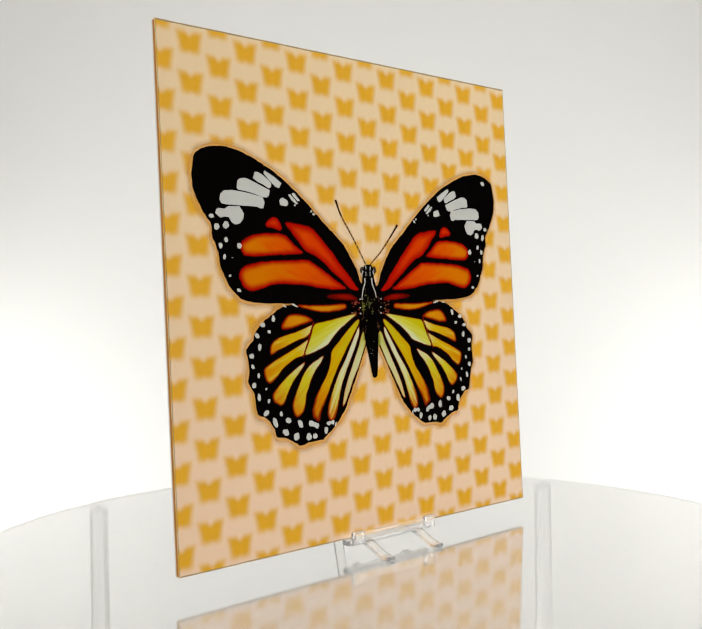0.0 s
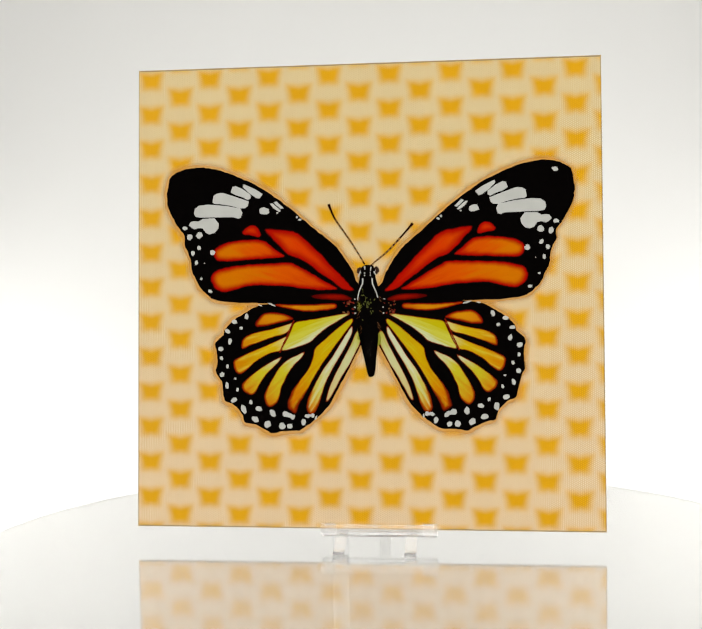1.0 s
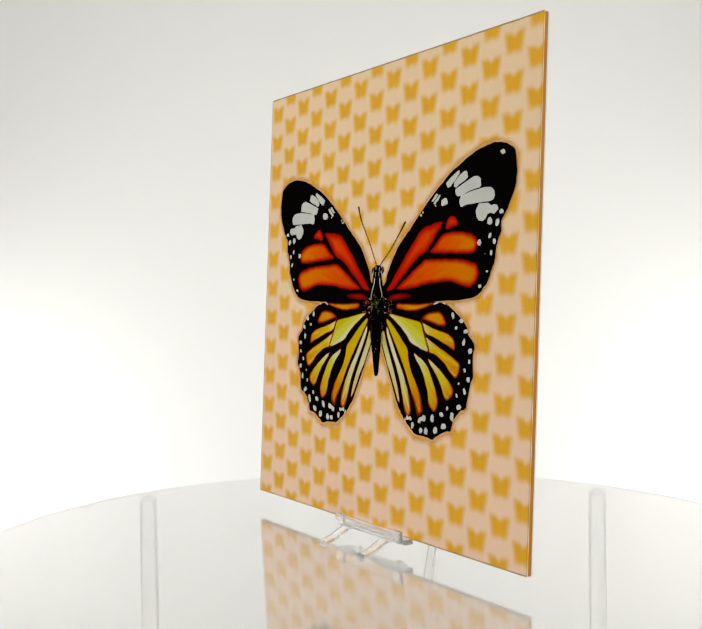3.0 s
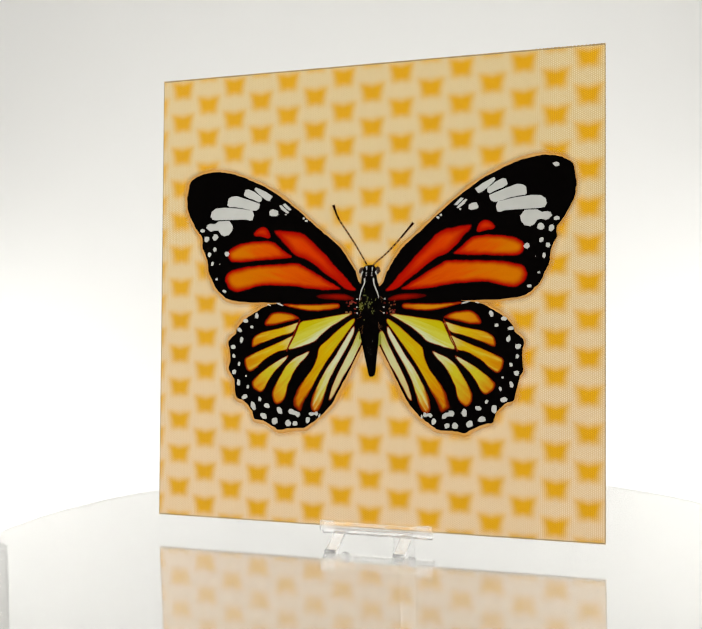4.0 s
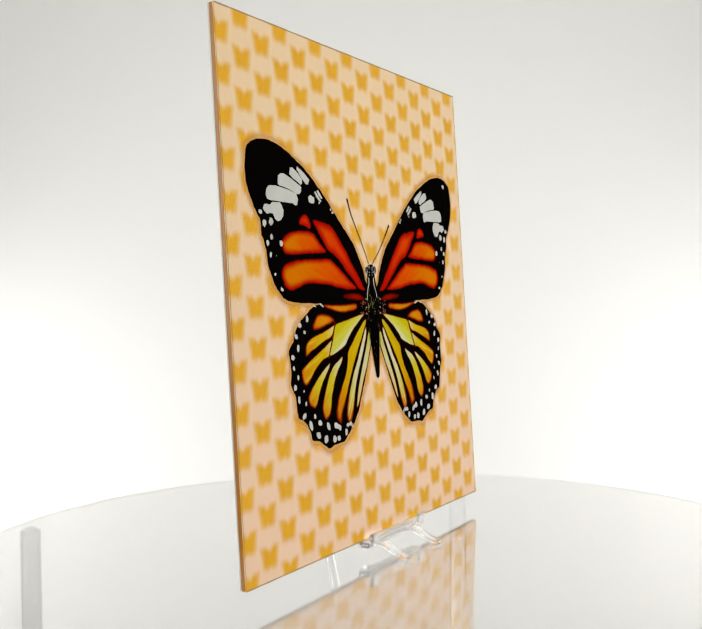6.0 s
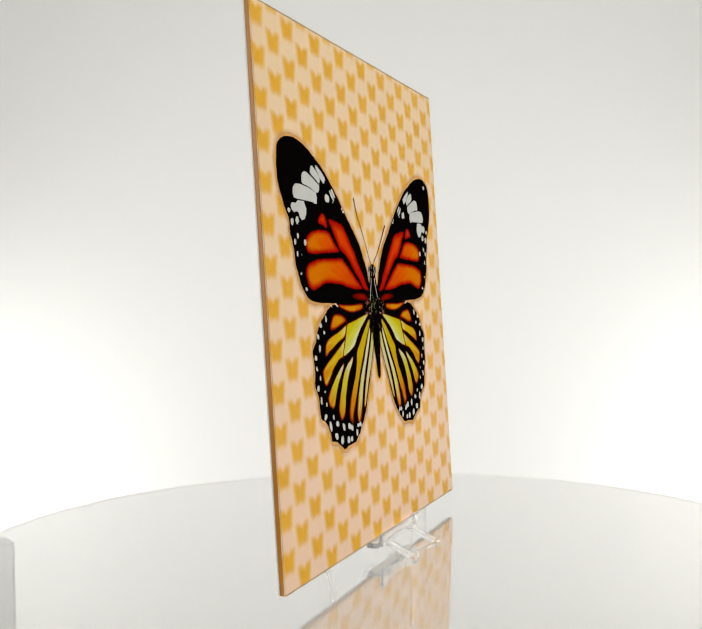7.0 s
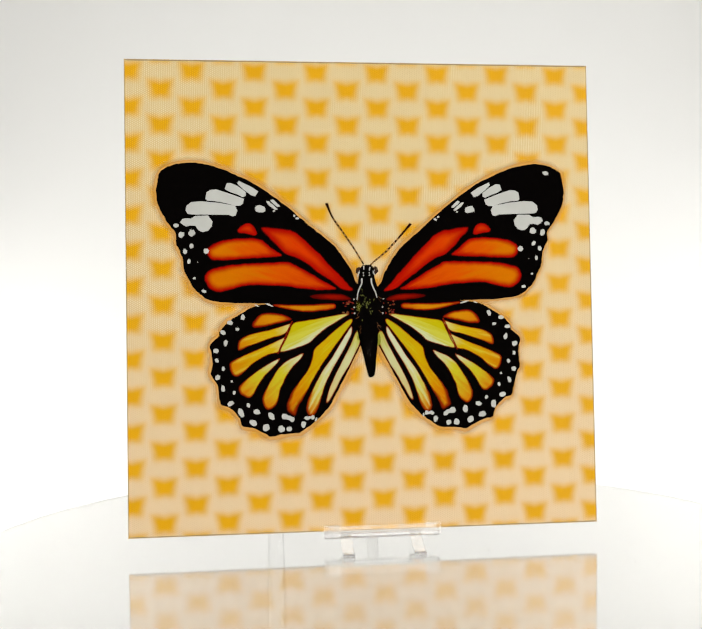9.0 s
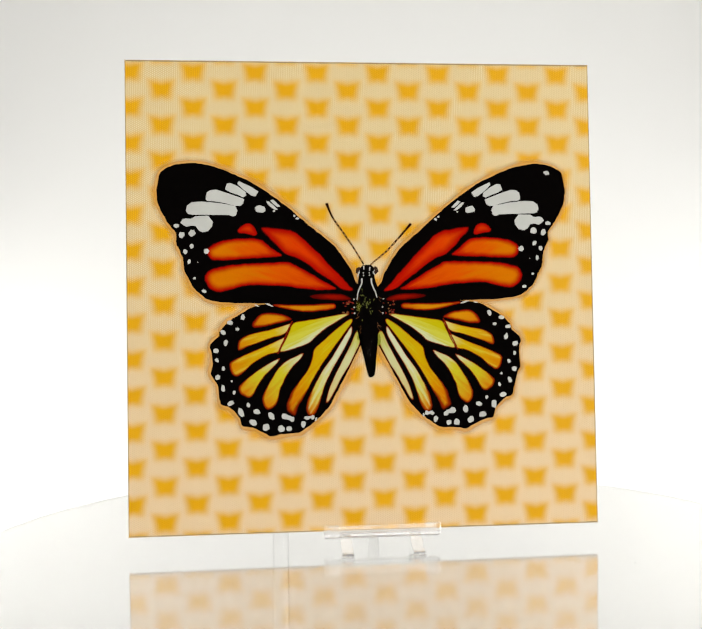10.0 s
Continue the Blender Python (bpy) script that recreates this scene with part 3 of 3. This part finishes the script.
FORE_SPOTS = [(-44.0,136.6,2.3,1.6), (-29.6,133.7,0.5,0.5), (-28.3,132.6,0.8,0.5), (-79.2,129.7,1.2,0.9), (-77.0,125.8,1.2,1.4), (-72.6,126.6,1.5,1.4), (-72.9,121.0,0.9,1.1), (-75.6,118.7,0.9,1.1), (-74.0,114.6,0.7,1.1), (-66.8,118.8,1.2,1.2), (-71.8,107.5,0.6,0.5), (-67.9,102.0,1.0,0.7), (-70.4,114.3,0.2,0.2), (-38.2,135.7,0.5,0.4)]
HIND_SPOTS = [(-51.8, 90.9, 0.9, 1.3), (-57.2, 88.7, 1.3, 0.9), (-54.1, 85.9, 0.9, 0.7), (-60.2, 84.6, 1.3, 0.9), (-59.2, 80.3, 0.9, 1.4), (-63.2, 77.0, 1.3, 1.1), (-62.9, 72.9, 0.7, 1.0), (-60.3, 69.4, 0.7, 1.0), (-62.6, 65.8, 1.1, 1.1), (-56.8, 64.1, 0.5, 0.5), (-60.5, 61.1, 0.8, 1.5), (-55.8, 59.3, 0.6, 0.9), (-57.3, 54.8, 1.5, 1.0), (-50.0, 53.9, 0.7, 1.0)]
HIND_SPOTS += [(-53.1, 50.9, 1.2, 1.9), (-46.5, 51.1, 1.5, 1.0), (-40.4, 49.1, 1.2, 1.7), (-48.0, 46.5, 1.7, 1.2), (-42.7, 44.5, 1.5, 1.5), (-36.3, 43.7, 1.4, 1.4), (-32.9, 43.6, 1.2, 1.1), (-34.8, 48.8, 1.4, 1.3), (-31.7, 47.6, 1.2, 1.0), (-27.0, 45.4, 1.1, 1.4), (-25.3, 48.0, 1.2, 0.8), (-23.0, 48.2, 0.8, 1.0), (-45.8, 95.7, 1.0, 0.3), (-40.8, 96.0, 1.9, 0.4)]
BODY = [(-0.3,112.5), (-1.5,111.6), (-2.2,109.5), (-2.1,107.5), (-2.7,103.6), (-3.8,99.7), (-4.9,95.5), (-4.7,91.3), (-3.9,87.1), (-1.6,85.7), (-1.1,79.3), (-0.5,73.0), (0.6,66.7), (1.4,64.8), (3.1,65.0), (3.9,66.7), (4.5,73.0), (5.2,79.3), (5.6,85.6), (6.1,87.7), (7.4,91.2), (8.2,95.4), (7.1,99.6), (5.4,103.5), (4.3,107.4), (4.3,109.5), (3.7,111.6), (2.7,112.5)]
ANTENNAE = [[(-15.8, 139.1), (-13.3, 133.1), (-8.9, 126.6), (-4.7, 120.3), (-0.3, 112.9)],
            [(20.4, 130.2), (15.5, 124.6), (9.7, 118.5), (4.5, 114.2), (2.6, 112.5)]]
STRIPES = [[(-0.3, 112.1), (-0.2, 110.6)], [(-1.2, 106.9), (-1.2, 104.8), (-2.2, 102.7), (-3.0, 100.4), (-3.4, 97.6)], [(-2.1, 109.8), (-3.1, 107.5)],
           [(2.4, 111.7), (2.2, 110.1)], [(2.9, 106.9), (3.0, 104.8), (3.8, 102.7), (4.7, 100.7), (5.2, 98.6)], [(3.7, 109.8), (4.4, 108.2)]]
HEAD_DOTS = [(-0.4, 109.2), (-0.4, 108.1), (2.1, 109.2), (2.1, 108.2), (0.8, 75.0), (2.6, 79.9), (1.6, 76.4), (0.3, 77.3), (2.0, 74.2)]


def spot(u, v, a, b, seed):
    """A small uneven oval."""
    rng = random.Random(seed)
    tilt = rng.uniform(-0.5, 0.5)
    pts = []
    for i in range(12):
        w = 2 * math.pi * i / 12
        r = 1.0 + rng.uniform(-0.18, 0.14)
        x, y = a * r * math.cos(w), b * r * math.sin(w)
        pts.append((u + x * math.cos(tilt) - y * math.sin(tilt), v + x * math.sin(tilt) + y * math.cos(tilt)))
    return pts


def ragged(points, amount, seed):
    rng = random.Random(seed)
    return [(u + rng.uniform(-amount, amount), v + rng.uniform(-amount, amount)) for u, v in points]


def build_wings(panel, mirror):
    seed = 50 if mirror else 10
    hind = part("hindwing", flat(ragged(rounded(HINDWING), 0.15, seed), 0.08, mirror), M_BLACK, panel, "black-veined yellow printed hindwing with white spots")
    fore = part("forewing", flat(ragged(rounded(FOREWING), 0.16, seed + 1), 0.14, mirror), M_BLACK, panel, "black printed forewing with orange cells and white patches")
    part("ink_bleed", inked(grown(rounded(HINDWING, True, 2), 4.2), 0.025, mirror, 4.6, 4.6), M_BLEED, hind)
    part("ink_bleed", inked(grown(rounded(FOREWING, True, 2), 3.6), 0.045, mirror, 4.0, 4.0), M_BLEED, fore)
    for key, line in FORE_CELLS.items():
        ink = {"lower": "orange", "middle": "orange", "base": "crimson"}.get(key, "red")
        soft = {"small": 1.6, "base": 1.2, "upper": 2.1}.get(key, 1.8)
        part("cell", inked(ragged(grown(rounded(line), 0.4), 0.05, seed + 3), 0.165, mirror, soft, soft * 1.5), INKS[ink], fore)
    for key, line in FORE_PATCHES.items():
        part("white_patch", flat(ragged(rounded(line, True, 1), 0.05, seed + 4), 0.18, mirror, 0.10), M_WHITE, fore)
    for i, s in enumerate(FORE_SPOTS):
        part("white_spot", flat(spot(*s, seed + i), 0.20, mirror), M_WHITE, fore)
    hues = {"strip": "amber", "top": "amber", "side": "ochre", "outer": "ochre", "discal": "lime", "third": "pale", "fourth": "pale", "sixth": "silver", "inner": "cream"}
    for key, line in HIND_CELLS.items():
        soft = {"strip": 1.2, "top": 1.6, "discal": 0.6}.get(key, 0.55)
        hem = {"inner": 0.6, "strip": 1.0, "discal": 0.6, "fifth": 3.4, "sixth": 2.2, "top": 2.4}.get(key, 1.8)
        part("cell", inked(ragged(grown(rounded(line), 0.38 if key in ("top", "strip") else 0.22), 0.04, seed + 6), 0.10, mirror, soft, hem, key == "discal"), INKS[hues.get(key, "yellow")], hind)
    for line in [[(-31.0, 89.1), (-32.6, 85.9), (-34.3, 81.8), (-35.9, 78.6), (-37.3, 75.2)]]:
        part("vein", flat(ribbon(rounded(line, False), 0.55), 0.115, mirror), M_REDVEIN, hind)
    for i, s in enumerate(HIND_SPOTS):
        part("white_spot", flat(spot(*s, seed + 30 + i), 0.125, mirror), M_WHITE, hind)
    for i, (u, v, a, b) in enumerate(((-33.4, 48.4, 1.9, 0.9), (-24.3, 48.2, 1.5, 0.5), (-21.6, 47.3, 0.4, 0.9))):
        part("white_spot", flat(spot(u, v, a, b, seed + 70 + i), 0.127, mirror), M_WHITE, hind)
    rng = random.Random(seed + 5)
    for _ in range(16):
        part("red_fleck", flat(spot(rng.uniform(-9.5, -4.5), rng.uniform(92.0, 97.5), rng.uniform(0.25, 0.75), rng.uniform(0.2, 0.5), rng.random()), 0.205, mirror), rng.choice((M_REDFLECK, M_REDFLECK, M_HAIR)), hind)
    if mirror:
        part("white_spot", flat(spot(80.4, 152.2, 1.4, 0.9, 3), 0.20), M_WHITE, fore)


def build_panel():
    """Its space: x along the panel, the printed front at y = 0 looking to -y, the lower edge at z = 0."""
    panel = tagged(new("butterfly_panel"), "square lenticular print of an orange monarch butterfly on tan", "picture")
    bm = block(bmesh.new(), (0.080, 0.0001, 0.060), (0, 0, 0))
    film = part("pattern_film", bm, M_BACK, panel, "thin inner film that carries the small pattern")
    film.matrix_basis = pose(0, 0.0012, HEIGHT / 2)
    # The sheet: its upper and lower edges are cut through the lenses and show fine teeth.
    bm = bmesh.new()
    teeth, half = 260, SIDE / 2
    upper, lower = [], []
    for i in range(teeth + 1):
        x = -half + SIDE * i / teeth
        upper.append((x, HEIGHT - (0.0002 if i % 2 else 0.0)))
        lower.append((x, 0.0002 if i % 2 else 0.0))
    ring = lower + upper[::-1]
    front = [bm.verts.new((x, 0.0, z)) for x, z in ring]
    back = [bm.verts.new((x, 0.0004, z)) for x, z in ring]
    n = teeth + 1
    for i in range(teeth):
        bm.faces.new((front[i], front[i + 1], front[2 * n - 2 - i], front[2 * n - 1 - i]))
        bm.faces.new((back[i + 1], back[i], back[2 * n - 1 - i], back[2 * n - 2 - i]))
    for i in range(2 * n):
        bm.faces.new((front[i - 1], front[i], back[i], back[i - 1]))
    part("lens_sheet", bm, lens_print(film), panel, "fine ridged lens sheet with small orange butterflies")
    h, w = HEIGHT * 1000, SIDE * 500
    for a, b in (((-w + 0.2, h - 0.45), (w - 0.2, h - 0.45)), ((-w + 0.2, 0.4), (w - 0.2, 0.4))):
        line = [(a[0] + (b[0] - a[0]) * k / 60, a[1] + (b[1] - a[1]) * k / 60) for k in range(61)]
        part("cut_line", flat(ragged(ribbon(line, 0.55 if b[1] > 100 else 0.42), 0.08, 9), 0.011), M_CUT, panel, "thin brown cut line")
    for x in (-w + 0.16, w - 0.16):
        line = [(x, 0.7 + (h - 1.4) * k / 60) for k in range(61)]
        part("cut_line", flat(ragged(ribbon(line, 0.24), 0.03, 7), 0.012), M_CUT, panel, "thin brown cut line")
    # A hollow backing round the film.
    rim = 0.0015
    for size, centre in (((rim, THICK - 0.0005, HEIGHT - 0.0006), (-half + rim / 2 + 0.00015, THICK / 2 + 0.0002, HEIGHT / 2)),
                         ((rim, THICK - 0.0005, HEIGHT - 0.0006), (half - rim / 2 - 0.00015, THICK / 2 + 0.0002, HEIGHT / 2)),
                         ((SIDE - 0.004, THICK - 0.0005, rim), (0, THICK / 2 + 0.0002, rim / 2 + 0.0004)),
                         ((SIDE - 0.004, THICK - 0.0005, rim), (0, THICK / 2 + 0.0002, HEIGHT - rim / 2 - 0.0004))):
        part("edge_strip", block(bmesh.new(), size, centre, 0.0002), M_EDGE, panel, "orange-brown cut edge")
    part("backing", block(bmesh.new(), (SIDE - 0.0004, 0.0006, HEIGHT - 0.0006), (0, THICK + 0.0003, HEIGHT / 2), 0.0001), M_BACK, panel, "white backing board")
    build_wings(panel, False)
    build_wings(panel, True)
    body = part("body", flat(rounded(BODY), 0.205), M_BLACK, panel, "black printed butterfly body with white head stripes")
    for u in (-2.5, 4.7):
        eye = part("eye", flat(spot(u, 110.2, 1.3, 1.7, u), 0.17), M_EYE, panel, "round dark brown butterfly eye")
        part("glint", flat(spot(u + (0.5 if u < 0 else -0.5), 110.0, 0.22, 0.5, u), 0.19), M_WHITE, eye)
    for u, top in ((-2.8, 84.6), (5.7, 82.0)):
        for v in (top, top - 2.6):
            part("scale_tuft", flat(spot(u, v, 0.8, 1.6, u + v), 0.18), M_TUFT, body)
    for line in STRIPES:
        part("stripe", flat(ribbon(rounded(line, False), 0.62, 0.55), 0.23), M_WHITE, body)
    for i, (u, v) in enumerate(HEAD_DOTS):
        size = 0.30 if v > 100 else 0.13
        part("white_spot", flat(spot(u, v, size, size, i), 0.23), M_WHITE, body)
    part("olive_patch", inked(rounded([(-4.1, 95.9), (-2.6, 97.6), (-1.4, 95.6), (-1.6, 93.0), (-3.0, 92.2), (-4.0, 93.6)]), 0.215, False, 1.5, 1.5), M_MOSS, body, "olive green fuzz on the thorax")
    rng = random.Random(4)
    for _ in range(40):
        u = rng.gauss(0.0, 1.8)
        part("scale_fleck", flat(spot(u, rng.gauss(95.5, 3.2), rng.uniform(0.12, 0.34), rng.uniform(0.15, 0.4), rng.random()), 0.22), M_OLIVE, body)
    for k in range(14):
        side = -1 if k % 2 else 1
        v = rng.uniform(84.0, 101.0)
        u = 1.7 + side * (4.2 if v > 88 else 3.4)
        line = [(u, v), (u + side * rng.uniform(0.8, 2.0), v - rng.uniform(0.2, 2.4))]
        part("hair", flat(ribbon(line, 0.16, 0.5), 0.21), M_HAIR, body, "pale fine hair")
    for u in (-4.6, 7.8):
        for v in (94.5, 92.0, 98.0):
            part("white_spot", flat(spot(u + rng.uniform(-0.3, 0.3), v, 0.35, 0.3, v), 0.22), M_WHITE, body)
    for line in ANTENNAE:
        curve = rounded(line, False, 8)
        antenna = part("antenna", flat(ribbon(curve, 0.85, 0.75), 0.09), M_ANTENNA, panel, "thin dark banded antenna")
        part("club", flat(ribbon(curve[:6], 1.25, 0.6), 0.10), M_ANTENNA, antenna)
        for i in range(9, len(curve) - 2, 2):
            part("band", flat(ribbon(curve[i:i + 2], 0.5), 0.11), M_SEGMENT, antenna)
    return panel


def build_dust():
    """Specks on the disc, in the stand's space."""
    rng = random.Random(8)
    out = []
    for x, y, r in DUST:
        bm = bmesh.new()
        bmesh.ops.create_icosphere(bm, subdivisions=1, radius=r)
        for v in bm.verts:
            v.co = Vector((v.co.x * rng.uniform(0.6, 1.4), v.co.y * rng.uniform(0.6, 1.4), v.co.z * 0.5 + r * 0.5))
        ob = part("dust_speck", bm, M_DUST)
        tagged(ob, "tiny dark dust speck on the clear disc", "dust", "dust on the disc")
        out.append((ob, pose(x, y, 0.0)))
    return out


DUST = [(-0.0855, 0.0453, 0.0003), (0.0935, -0.0440, 0.0003), (0.0412, -0.0163, 0.0003)]
stand = build_stand()
easel = build_easel()
panel = build_panel()
dust = build_dust()
PANEL_AT = pose(-0.0075, -0.0035, 0.0073, -2.99, 0.14, 0)
EASEL_AT = pose(-0.0020, -0.0035, 0.0)


def motions():
    turn = [(t, pose(0, 0, 0, 0, 0, -a)) for t, a in TURNS]
    walk(stand, turn)
    walk(easel, [(t, m @ EASEL_AT) for t, m in turn])
    walk(panel, [(t, m @ PANEL_AT) for t, m in turn])
    for ob, at in dust:
        walk(ob, [(t, m @ at) for t, m in turn])
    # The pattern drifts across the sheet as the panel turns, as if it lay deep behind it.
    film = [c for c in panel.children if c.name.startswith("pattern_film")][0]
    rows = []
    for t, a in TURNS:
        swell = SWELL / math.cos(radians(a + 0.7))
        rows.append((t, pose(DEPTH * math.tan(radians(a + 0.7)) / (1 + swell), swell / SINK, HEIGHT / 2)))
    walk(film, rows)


motions()
